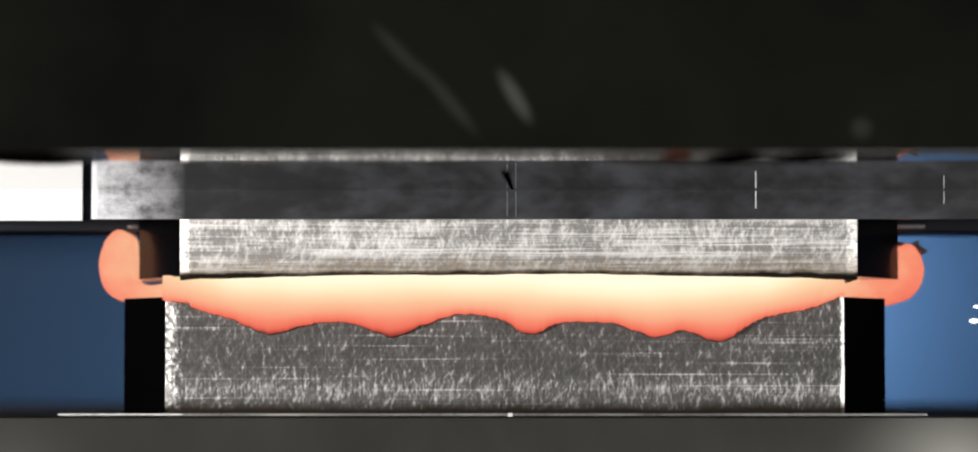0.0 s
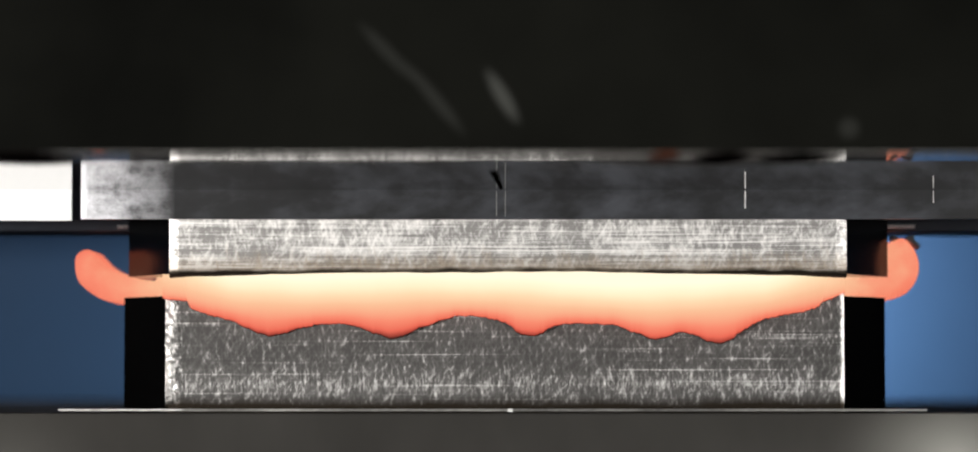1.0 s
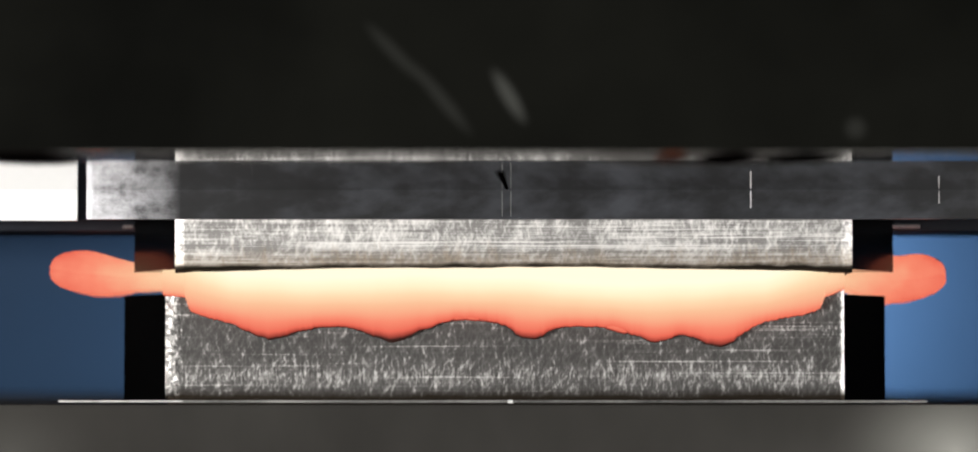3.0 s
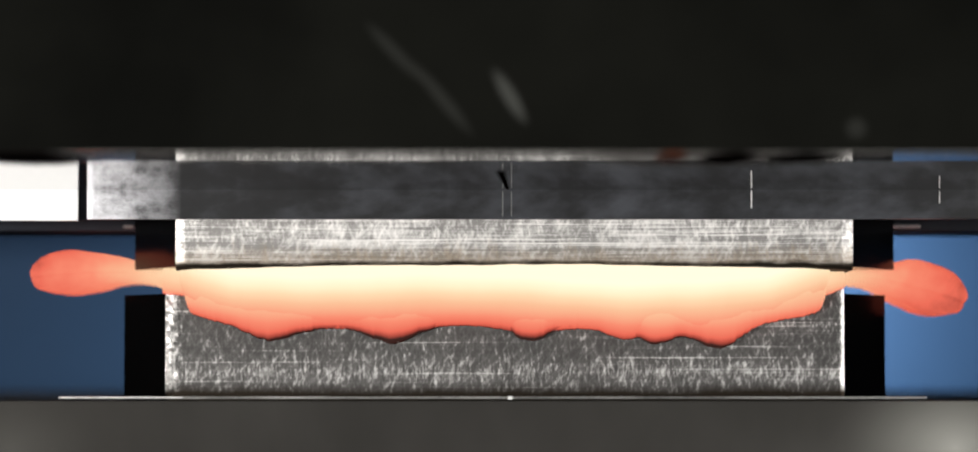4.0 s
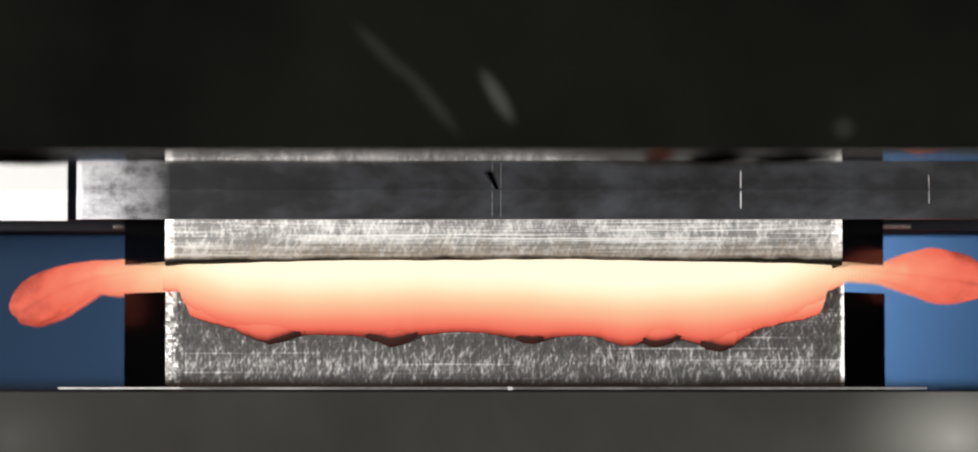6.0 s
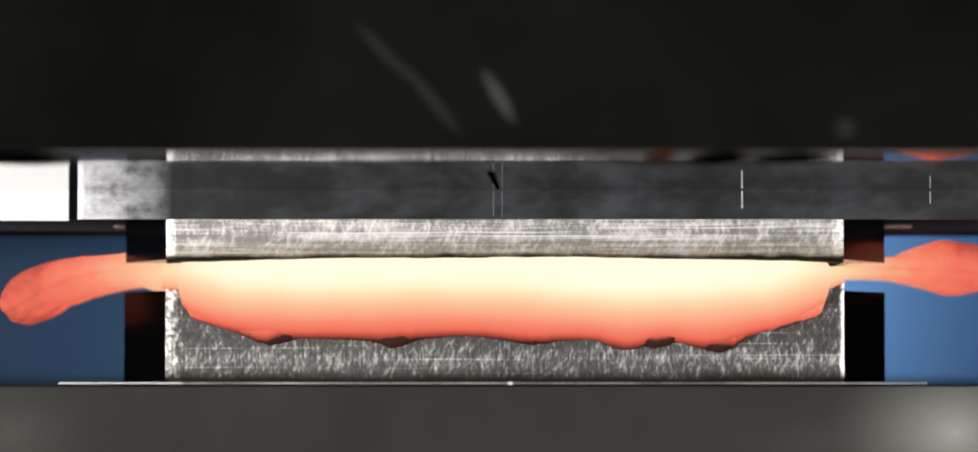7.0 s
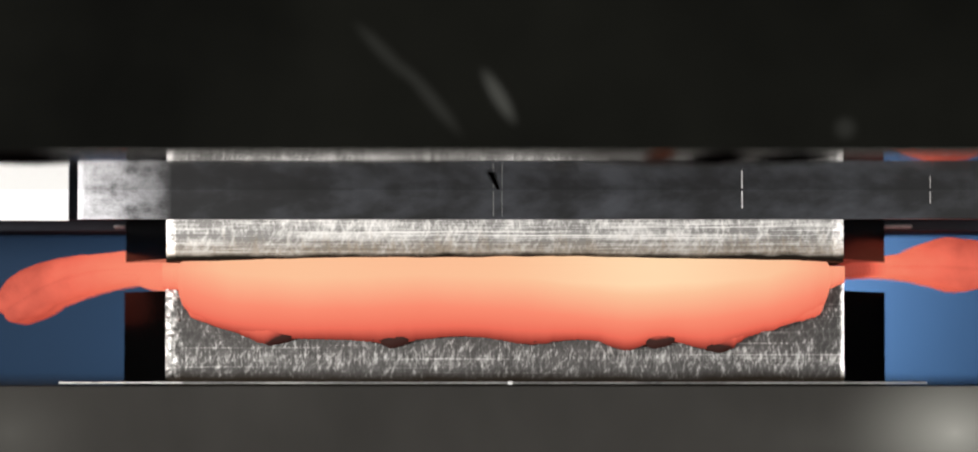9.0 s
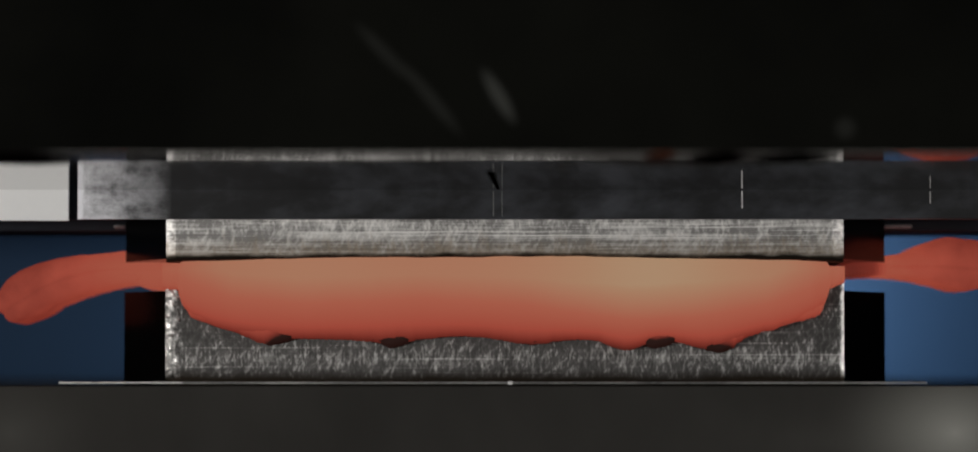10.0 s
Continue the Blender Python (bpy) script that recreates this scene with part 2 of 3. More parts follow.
def mirror_steel():
    """Polished underside with old smears of oil and rust; weaker reflection along its front is put into the colour."""
    m, nt, bsdf = blank("polished_underside")
    s = stretched(nt, (0.5, 1.5, 1), 60, 4, 0.6)
    r = ramp(nt, [(0.4, grey(0.02)), (0.75, grey(0.07))])
    nt.links.new(s, r.inputs[0])
    nt.links.new(r.outputs[0], bsdf.inputs["Roughness"])
    tc = nt.nodes.new("ShaderNodeTexCoord")
    colour, clean = None, None
    blot = math_node(nt, "MULTIPLY", math_node(nt, "SUBTRACT", stretched(nt, (1, 0.4, 1), 420, 3, 0.6), 0.5), 2.0)
    # first row paints a dimmer reflection along the front edge, last row its left end
    for cx, cy, rx, ry, depth, stain_or_dim in (
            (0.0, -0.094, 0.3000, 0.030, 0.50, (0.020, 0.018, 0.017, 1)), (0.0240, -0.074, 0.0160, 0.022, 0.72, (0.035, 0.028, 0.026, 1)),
            (0.0292, -0.071, 0.0046, 0.014, 1.0, (0.004, 0.003, 0.003, 1)), (0.0384, -0.071, 0.0066, 0.013, 1.0, (0.004, 0.0034, 0.0034, 1)),
            (0.0216, -0.073, 0.0024, 0.012, 0.9, (0.10, 0.028, 0.014, 1)), (-0.0596, -0.072, 0.0095, 0.016, 1.0, (0.004, 0.003, 0.003, 1))):
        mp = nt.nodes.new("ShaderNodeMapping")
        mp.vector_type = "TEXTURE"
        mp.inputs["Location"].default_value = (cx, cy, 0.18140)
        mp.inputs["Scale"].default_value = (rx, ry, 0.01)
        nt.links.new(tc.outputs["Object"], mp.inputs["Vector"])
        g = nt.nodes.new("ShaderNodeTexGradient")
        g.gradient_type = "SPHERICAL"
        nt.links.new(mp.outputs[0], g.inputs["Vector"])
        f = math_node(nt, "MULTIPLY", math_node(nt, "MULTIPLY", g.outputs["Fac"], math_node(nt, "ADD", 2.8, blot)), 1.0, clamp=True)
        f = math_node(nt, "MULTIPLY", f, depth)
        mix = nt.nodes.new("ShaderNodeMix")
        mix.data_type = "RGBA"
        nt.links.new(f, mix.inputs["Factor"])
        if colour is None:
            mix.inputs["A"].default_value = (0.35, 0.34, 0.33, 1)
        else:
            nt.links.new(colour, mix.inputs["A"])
        mix.inputs["B"].default_value = stain_or_dim
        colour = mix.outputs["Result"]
        bright_by = math_node(nt, "SUBTRACT", 1.0, f)
        clean = bright_by if clean is None else math_node(nt, "MULTIPLY", clean, bright_by)
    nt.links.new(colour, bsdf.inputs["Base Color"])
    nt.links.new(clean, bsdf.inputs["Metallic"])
    bsdf.inputs["Specular IOR Level"].default_value = 0.0
    return m


def bar_steel():
    """Oiled dark steel bar, with bright rubbed blotches at its free end."""
    m, nt, bsdf = blank("bar_steel")
    tc = nt.nodes.new("ShaderNodeTexCoord")
    sep = nt.nodes.new("ShaderNodeSeparateXYZ")
    nt.links.new(tc.outputs["Object"], sep.inputs[0])
    end = nt.nodes.new("ShaderNodeMapRange")
    end.inputs["From Min"].default_value, end.inputs["From Max"].default_value = -0.04626, -0.05962
    nt.links.new(sep.outputs["X"], end.inputs["Value"])
    blot = stretched(nt, (0.8, 1, 1.1), 150, 6, 0.72, 0.12)
    streak = stretched(nt, (0.10, 1, 1), 420, 4, 0.6, 0.06)
    cloud = stretched(nt, (0.8, 1, 1.6), 75, 4, 0.6, -0.3)
    s = math_node(nt, "ADD", math_node(nt, "MULTIPLY", blot, 0.75), math_node(nt, "MULTIPLY", streak, 0.25))
    worn = math_node(nt, "MULTIPLY", math_node(nt, "POWER", end.outputs[0], 0.8), math_node(nt, "ADD", 0.60, math_node(nt, "MULTIPLY", math_node(nt, "SUBTRACT", s, 0.48), 4.6)), clamp=True)
    tip = nt.nodes.new("ShaderNodeMapRange")                          # bare metal along the very end
    tip.inputs["From Min"].default_value, tip.inputs["From Max"].default_value = -0.0585, -0.0593
    nt.links.new(math_node(nt, "ADD", sep.outputs["X"], math_node(nt, "MULTIPLY", math_node(nt, "SUBTRACT", blot, 0.5), 0.0022)), tip.inputs["Value"])
    worn = math_node(nt, "MAXIMUM", worn, tip.outputs[0])
    base = ramp(nt, [(0.38, (0.0040, 0.0040, 0.0045)), (0.50, (0.0105, 0.0108, 0.0122)), (0.64, (0.043, 0.046, 0.054))])
    nt.links.new(math_node(nt, "ADD", math_node(nt, "MULTIPLY", cloud, 0.65), math_node(nt, "MULTIPLY", s, 0.35)), base.inputs[0])
    mix = nt.nodes.new("ShaderNodeMix")
    mix.data_type = "RGBA"
    nt.links.new(worn, mix.inputs["Factor"])
    nt.links.new(base.outputs[0], mix.inputs["A"])
    mix.inputs["B"].default_value = (0.74, 0.74, 0.78, 1)
    nt.links.new(mix.outputs["Result"], bsdf.inputs["Base Color"])
    bsdf.inputs["Metallic"].default_value = 0.35
    bsdf.inputs["Roughness"].default_value = 0.42
    return m


def fixture_plate():
    """Dull grey plate with soft paler patches, by far the strongest at its right end."""
    m, nt, bsdf = blank("dull_grey_plate")
    tc = nt.nodes.new("ShaderNodeTexCoord")
    total = None
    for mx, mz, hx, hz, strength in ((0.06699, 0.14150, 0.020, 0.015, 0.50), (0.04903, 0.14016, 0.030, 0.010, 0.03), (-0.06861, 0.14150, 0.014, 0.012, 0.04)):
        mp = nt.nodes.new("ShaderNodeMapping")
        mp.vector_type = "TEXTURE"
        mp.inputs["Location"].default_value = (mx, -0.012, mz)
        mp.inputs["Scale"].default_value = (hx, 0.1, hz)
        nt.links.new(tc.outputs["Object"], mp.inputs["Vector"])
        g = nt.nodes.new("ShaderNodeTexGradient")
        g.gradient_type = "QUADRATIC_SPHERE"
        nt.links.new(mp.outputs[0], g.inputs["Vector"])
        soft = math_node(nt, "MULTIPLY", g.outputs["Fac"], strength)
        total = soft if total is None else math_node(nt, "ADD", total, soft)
    big = stretched(nt, (1, 1, 0.6), 30, 4, 0.6)
    base = ramp(nt, [(0.3, (0.0210, 0.0200, 0.0185)), (0.7, (0.0350, 0.0336, 0.0310))])
    nt.links.new(big, base.inputs[0])
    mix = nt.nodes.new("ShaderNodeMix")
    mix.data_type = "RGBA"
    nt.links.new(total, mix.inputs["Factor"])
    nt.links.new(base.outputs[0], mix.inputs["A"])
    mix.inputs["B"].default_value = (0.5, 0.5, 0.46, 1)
    nt.links.new(mix.outputs["Result"], bsdf.inputs["Base Color"])
    bsdf.inputs["Roughness"].default_value = 0.75
    bsdf.inputs["Specular IOR Level"].default_value = 0.04
    return m


HOT = hot_metal()
HOT_CRUST = hot_metal("crusting_hot_metal", True)
HOT_ROLL = hot_metal("curled_hot_metal", False, 0.34)
SPARK, nt, bsdf = blank("burning_metal")
fleck = ramp(nt, [(0.35, (0.75, 0.80, 0.9)), (0.65, (1.0, 0.98, 0.95))])
nt.links.new(stretched(nt, (1, 1, 1), 3000, 2), fleck.inputs[0])
nt.links.new(fleck.outputs[0], bsdf.inputs["Emission Color"])
bsdf.inputs["Emission Strength"].default_value = 1.0
STEEL_UP = ground_steel("ground_steel_upper", (1.0, 0.985, 0.965), (0.72, 0.705, 0.688), (0.22, 0.214, 0.208), 0.42, 0.16985, 0.16925,
                        (0.12, 0.14, 0.09, 0.65, 0.85), ((-0.04717, 0.0012), (0.05181, 0.0020)), 0.14, 0.45, blued=(0.1724, 0.1697))
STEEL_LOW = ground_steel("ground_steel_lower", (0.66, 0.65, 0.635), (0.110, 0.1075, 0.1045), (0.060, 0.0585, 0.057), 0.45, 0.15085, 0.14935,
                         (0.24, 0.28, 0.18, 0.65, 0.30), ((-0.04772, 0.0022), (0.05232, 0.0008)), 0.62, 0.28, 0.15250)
BLACK = painted("black_oxide", (0.0006, 0.0006, 0.0006), (0.0014, 0.0013, 0.0013), 0.16, gloss=0.20)
HEAD = head_paint()
MIRROR = mirror_steel()
BAR = bar_steel()
SCRIBE = painted("bright_scribe", (0.38, 0.38, 0.38), (0.62, 0.62, 0.62), 0.3, 600.0)
WHITE = painted("white_enamel", (0.65, 0.65, 0.65), (0.69, 0.69, 0.69), 0.4)
DARK = painted("dark_rail", (0.006, 0.007, 0.010), (0.014, 0.016, 0.022), 0.5, gloss=0.1)
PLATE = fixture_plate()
EDGE = painted("worn_edge", (0.07, 0.07, 0.07), (0.38, 0.38, 0.37), 0.35, 60.0, 0.3)
BLUE = painted("blue_panel", (0.015, 0.038, 0.082), (0.019, 0.047, 0.098), 0.6, 8.0, gloss=0.1)
WALL = painted("workshop_wall", (0.05, 0.05, 0.05), (0.08, 0.08, 0.08), 0.8, 3.0)
SMEAR = painted("oil_smear", (0.0010, 0.0008, 0.0008), (0.0025, 0.0020, 0.0018), 0.9, 200.0, gloss=0.0)
SCALE = painted("oxide_scale", (0.008, 0.008, 0.010), (0.02, 0.02, 0.022), 0.6, 300.0)


# ---- mesh helpers ----
def box_bm(x0, x1, y0, y1, z0, z1, bevel=0.0, segments=2):
    bm = bmesh.new()
    bmesh.ops.create_cube(bm, size=1.0)
    for v in bm.verts:
        v.co = Vector((x0 if v.co.x < 0 else x1, y0 if v.co.y < 0 else y1, z0 if v.co.z < 0 else z1))
    if bevel:
        bmesh.ops.bevel(bm, geom=bm.edges[:], offset=bevel, segments=segments, affect="EDGES", profile=0.6)
    return bm


def part(name, bm, material, parent=None, label="", smooth=False):
    me = bpy.data.meshes.new(name)
    bm.to_mesh(me)
    bm.free()
    me.materials.append(material)
    if smooth:
        for p in me.polygons:
            p.use_smooth = True
    ob = new(name, me)
    ob.parent = parent
    return tagged(ob, label)


def root(name, label, category, kind="", group=""):
    return tagged(new(name), label, category, group, kind)


# ---- setting ----
def room():
    for name, dims in (("floor", (-1.5, 1.5, -1.6, 0.32, -0.96, -0.90)), ("ceiling", (-1.5, 1.5, -1.6, 0.32, 1.2, 1.25)),
                       ("wall_left", (-1.55, -1.5, -1.6, 0.32, -0.9, 1.2)), ("wall_right", (1.5, 1.55, -1.6, 0.32, -0.9, 1.2)),
                       ("wall_behind", (-1.5, 1.5, -1.65, -1.6, -0.9, 1.2))):
        tagged(part(name, box_bm(*dims), WALL), "dull grey workshop " + name.split("_")[0], name.split("_")[0], kind="structure")
    tagged(part("backdrop", box_bm(-1.5, 1.5, 0.26, 0.32, -0.9, 1.2), BLUE), "blue painted machine guard panel", "panel", kind="structure")
    tagged(part("machine_bed", box_bm(-0.35, 0.35, -0.25, 0.20, -0.90, EYE - 0.06, 0.004), WALL), "grey steel machine bed", "machine bed", kind="structure")


# ---- things ----
def oscillating_head():
    """The head that rubs sideways: dark block, polished underside, clamp bar and rails, at its middle place."""
    head = root("oscillating_head", "dark oily press head with polished underside and steel clamp bar", "press head")
    zm = 0.18140
    part("head_block", box_bm(-0.20, 0.20, -0.08050, 0.12, zm + 0.0002, EYE + 0.16), HEAD, head, "black oily steel head block with rubbed marks")
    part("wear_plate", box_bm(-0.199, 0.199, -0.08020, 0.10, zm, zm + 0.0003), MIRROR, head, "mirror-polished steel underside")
    bar = part("clamp_bar", box_bm(-0.05998, 0.16, -0.0062, -0.00505, 0.17711, zm + 0.0001), BAR, head, "dark oiled steel clamp bar, rubbed bright at one end")
    for px, tall in ((0.03690, 0.0024), (0.06434, 0.0017), (0.00064, 0.0036), (0.00191, 0.0036)):
        wide = 0.00008 if 0.002 < tall < 0.003 else 0.00005
        part("scribe_mark", box_bm(px - wide, px + wide, -0.00626, -0.0060, zm - 0.0003 - tall, zm - 0.0002), SCRIBE if tall < 0.003 else EDGE, bar, "bright scribed line" if tall < 0.003 else "faint scribed line")
    part("end_block", box_bm(-0.16, -0.06134, -0.0062, -0.0050, 0.17689, zm + 0.0001), WHITE, head, "white enamelled end block")
    part("spacer", box_bm(-0.06134, -0.05998, -0.0046, -0.0040, 0.17708, zm + 0.0001), DARK, head, "dark gap spacer")
    rail = part("back_rail", box_bm(-0.16, 0.16, 0.020, 0.036, 0.17664, zm, 0.0003), DARK, head, "dark blue-black rail")
    for a, b in ((-0.05731, -0.05569), (0.06046, 0.06466)):
        part("rail_clip", box_bm(a, b, 0.0185, 0.0205, 0.17707, 0.17754, 0.0002), EDGE, rail, "bright worn clip")
    bm = bmesh.new()
    wedge = ((0.00118, -0.008), (0.00154, -0.008), (0.00075, -0.046), (-0.00042, -0.046))
    low = [bm.verts.new((x, y, zm - 0.00008)) for x, y in wedge]
    high = [bm.verts.new((x, y, zm + 0.00004)) for x, y in wedge]
    bm.faces.new(low[::-1])
    bm.faces.new(high)
    for k in range(4):
        bm.faces.new((low[k], low[(k + 1) % 4], high[(k + 1) % 4], high[k]))
    part("smear", bm, SMEAR, head, "dark wedge-shaped smear")
    return head


def cheek_bm(xi, xo, y0, y1, z0, z1):
    """Cheek that slants back from the block's front edge xi to its outer edge xo."""
    bm = bmesh.new()
    ring = [(xi, y0), (xo, 0.0088), (xo, y1), (xi, y1)]
    low = [bm.verts.new((x, y, z0)) for x, y in ring]
    high = [bm.verts.new((x, y, z1)) for x, y in ring]
    bm.faces.new(low[::-1])
    bm.faces.new(high)
    for k in range(4):
        bm.faces.new((low[k], low[(k + 1) % 4], high[(k + 1) % 4], high[k]))
    bmesh.ops.recalc_face_normals(bm, faces=bm.faces[:])
    return bm


def body_bm(x0, x1, y0, y1, z0, z1, bow, wide_left, wide_right, ragged):
    """Block with worn chamfers at its front upright edges, more or less ragged; its lower face may bow upwards."""
    bm = bmesh.new()
    fine, n, rows = 16, 56, 44
    reach = 0.0032
    line = [x0 + reach * k / fine for k in range(fine)]
    line += [x0 + reach + (x1 - x0 - 2 * reach) * k / n for k in range(n + 1)]
    line += [x1 - reach + reach * (k + 1) / fine for k in range(fine)]
    columns = []
    for x in line:
        u = (x - x0) / (x1 - x0) * 2 - 1
        lift = bow * (1 - u * u) * (1 + 0.10 * math.sin(9 * u)) + (0.00012 * noise.noise(Vector((x * 260, 0, 0))) if bow else 0)
        foot = z0 + 0.0005 + lift
        column = [(y1, z1)]
        for k in range(rows + 1):
            z = z1 + (foot - z1) * k / rows
            wide = (wide_left if u < 0 else wide_right) * (1 + ragged * (noise.noise(Vector((x * 500, 1.7 * (u > 0), z * 900))) + 0.6 * noise.noise(Vector((x * 1500, 4, z * 2600)))))
            wide = max(wide, 0.0001)
            slope = max(0.0, 1 - min(x - x0, x1 - x) / wide)
            column.append((y0 + (0.30 if ragged > 0.5 else 0.15) * wide * slope, z))
        back = column[-1][0] - y0
        column += [(y0 + back + 0.00012, z0 + 0.00022 + lift), (y0 + back + 0.0006, z0 + lift), (y1, z0 + lift)]
        columns.append([bm.verts.new((x, y, z)) for y, z in column])
    count = rows + 5
    for a, b in zip(columns, columns[1:]):
        for k in range(count):
            bm.faces.new((a[k], a[(k + 1) % count], b[(k + 1) % count], b[k]))
    bm.faces.new(columns[0])
    bm.faces.new(columns[-1][::-1])
    bmesh.ops.recalc_face_normals(bm, faces=bm.faces[:])
    return bm


def workpiece(name, x0, x1, xa, xb, y0, z0, z1, bow, material, label):
    """Ground steel block with black oxide cheeks on both ends. bow: rise of its lower face at mid length."""
    thing = root(name, label, "steel block", group="welded blocks")
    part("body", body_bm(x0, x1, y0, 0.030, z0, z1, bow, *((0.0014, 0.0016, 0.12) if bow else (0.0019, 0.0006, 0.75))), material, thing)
    cheeks = [part("cheek", cheek_bm(a, b, y0 + 0.0006, 0.028, z0 + (0.0005 if bow else 0), z1), BLACK, thing, "glossy black oxide cheek")
              for a, b in ((x0 + 0.0003, xa), (x1 - 0.0003, xb))]
    return thing, cheeks


def lower_fixture():
    fixture = root("lower_fixture", "grey steel clamping fixture with a bright worn edge", "fixture")
    top = 0.14883
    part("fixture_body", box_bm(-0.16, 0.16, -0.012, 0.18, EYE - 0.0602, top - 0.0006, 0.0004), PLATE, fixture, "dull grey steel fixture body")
    part("edge_strip", box_bm(-0.06187, 0.06295, -0.0121, -0.0112, top - 0.00034, top, 0.00008), EDGE, fixture, "thin worn bright edge")
    part("edge_burr", box_bm(-0.06187, -0.0440, -0.01225, -0.0119, top - 0.00026, top - 0.00002, 0.00008), SCRIBE, fixture, "bright burr on the worn edge")
    part("rear_ledge", box_bm(-0.155, 0.155, 0.155, 0.172, top - 0.0008, top + 0.0014, 0.0006), DARK, fixture, "dark ledge behind the block")
    part("locating_pin", box_bm(0.00269, 0.00341, -0.0123, -0.0116, top - 0.00045, top + 0.00005, 0.0001), SCRIBE, fixture, "small bright pin")
    return fixture


def curtain_bm(x0, x1, top, lower_rim, y_back, thick, columns=240, rows=14, corner=0.0024, droop=0.0):
    """A sheet of flash with a rounded, uneven lower rim, given by lower_rim(x); its upper edge may droop at both ends."""
    bm = bmesh.new()
    uv = bm.loops.layers.uv.new("sheet")
    front, back, down = [], [], {}
    level = top
    for i in range(columns + 1):
        x = x0 + (x1 - x0) * i / columns
        low = full = lower_rim(x)
        top = level - droop * max(0.0, 1 - min(x - x0, x1 - x) / 0.0018)
        near = min(x - x0, x1 - x) / corner if corner else 1.0
        if near < 1:
            low = top + (low - top) * math.sqrt(max(0.02, 1 - (1 - near) ** 2))
        ends = min(1.0, 20.0 * min(i, columns - i) / columns + 0.4)
        cf, cb = [], []
        for j in range(rows + 1):
            v = (j / rows) ** 0.7
            z = top + (low - top) * v
            swell = thick * ends * math.sqrt(max(0.0, 1 - v ** 10)) * (0.82 + 0.18 * math.cos(3.0 * (v - 0.45)))
            swell += 0.00012 * noise.noise(Vector((x * 300, 3.1, z * 500))) * (1 - v ** 8)
            cf.append(bm.verts.new((x, y_back - swell, z)))
            cb.append(bm.verts.new((x, y_back + 0.0006, z)))
            down[cf[-1]] = down[cb[-1]] = (i / columns, max(v * (low - top) / (full - top), 0.75 * max(0.0, 1 - near)))
        front.append(cf)
        back.append(cb)
    for i in range(columns):
        for j in range(rows):
            bm.faces.new((front[i][j], front[i][j + 1], front[i + 1][j + 1], front[i + 1][j]))
            bm.faces.new((back[i][j], back[i + 1][j], back[i + 1][j + 1], back[i][j + 1]))
        bm.faces.new((front[i][0], front[i + 1][0], back[i + 1][0], back[i][0]))
        bm.faces.new((front[i][rows], back[i][rows], back[i + 1][rows], front[i + 1][rows]))
    for i in (0, columns):
        for j in range(rows):
            q = (front[i][j], back[i][j], back[i][j + 1], front[i][j + 1])
            bm.faces.new(q if i == 0 else q[::-1])
    for face in bm.faces:
        for loop in face.loops:
            loop[uv].uv = down[loop.vert]
    return bm


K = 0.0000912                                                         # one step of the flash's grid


def across(n):
    return (n - 784) * K


def height(n):
    return EYE + (650 - n) * K


def rim_outer(x):
    """Scalloped rim of the first flash."""
    n = x / K + 784
    u = abs(n - 810) / 548
    low = 476 + 40 * (1 - min(1, u) ** (7.0 if n < 810 else 5.2))
    for c, a, w in ((430, 22, 52), (628, 24, 46), (752, -13, 55), (850, 22, 30), (1052, 25, 44), (1156, 36, 46)):
        low += a * math.exp(-((n - c) / w) ** 2)
    return height(low + 3.0 * noise.noise(Vector((n * 0.05, 0, 0))) + 2.2 * noise.noise(Vector((n * 0.16, 3, 0))) + 1.2 * noise.noise(Vector((n * 0.4, 8, 0))))


def rim_inner(x):
    """Smoother rim of the flash that follows."""
    n = x / K + 784
    u = (n - 790) / (528 if n < 790 else 560)
    low = 464 + 80 * (1 - min(1, abs(u)) ** (8.0 if n < 790 else 7.4))
    for c, a, w in ((620, 5, 50), (740, -5, 60), (850, 8, 45), (1005, 18, 34), (1142, 18, 48)):
        low += a * math.exp(-((n - c) / w) ** 2)
    return height(low + 2.0 * noise.noise(Vector((n * 0.06, 5, 0))) + 1.2 * noise.noise(Vector((n * 0.2, 9, 0))))


def roll_bm(r, y0, y1, seed):
    """A roll of flash lying along the joint, lumpy and rounded at its ends."""
    bm = bmesh.new()
    uv = bm.loops.layers.uv.new("sheet")
    rings, skin = [], {}
    steps = 8
    for e, y, s in ((0, y0, -1), (1, y1, 1)):
        order = range(steps + 1) if e == 0 else range(steps, -1, -1)
        for k in order:
            a = k / steps * math.pi / 2
            rr, yy = r * math.sin(a) + 1e-5, y + s * min(r, 0.0024) * (math.cos(a) - 1)
            lumps = [rr * (1 + 0.09 * noise.noise(Vector((1.3 * math.cos(t * math.tau / 28), 1.3 * math.sin(t * math.tau / 28), seed)))) for t in range(28)]
            rings.append([bm.verts.new((q * math.cos(t * math.tau / 28), yy, q * math.sin(t * math.tau / 28))) for t, q in enumerate(lumps)])
            for v in rings[-1]:
                skin[v] = (0.5, 0.62 * math.sin(a) ** 3)
    for a, b in zip(rings, rings[1:]):
        for t in range(28):
            bm.faces.new((a[t], a[(t + 1) % 28], b[(t + 1) % 28], b[t]))
    bm.faces.new(rings[0][::-1])
    bm.faces.new(rings[-1])
    for face in bm.faces:
        for loop in face.loops:
            loop[uv].uv = skin[loop.vert]
    return bm


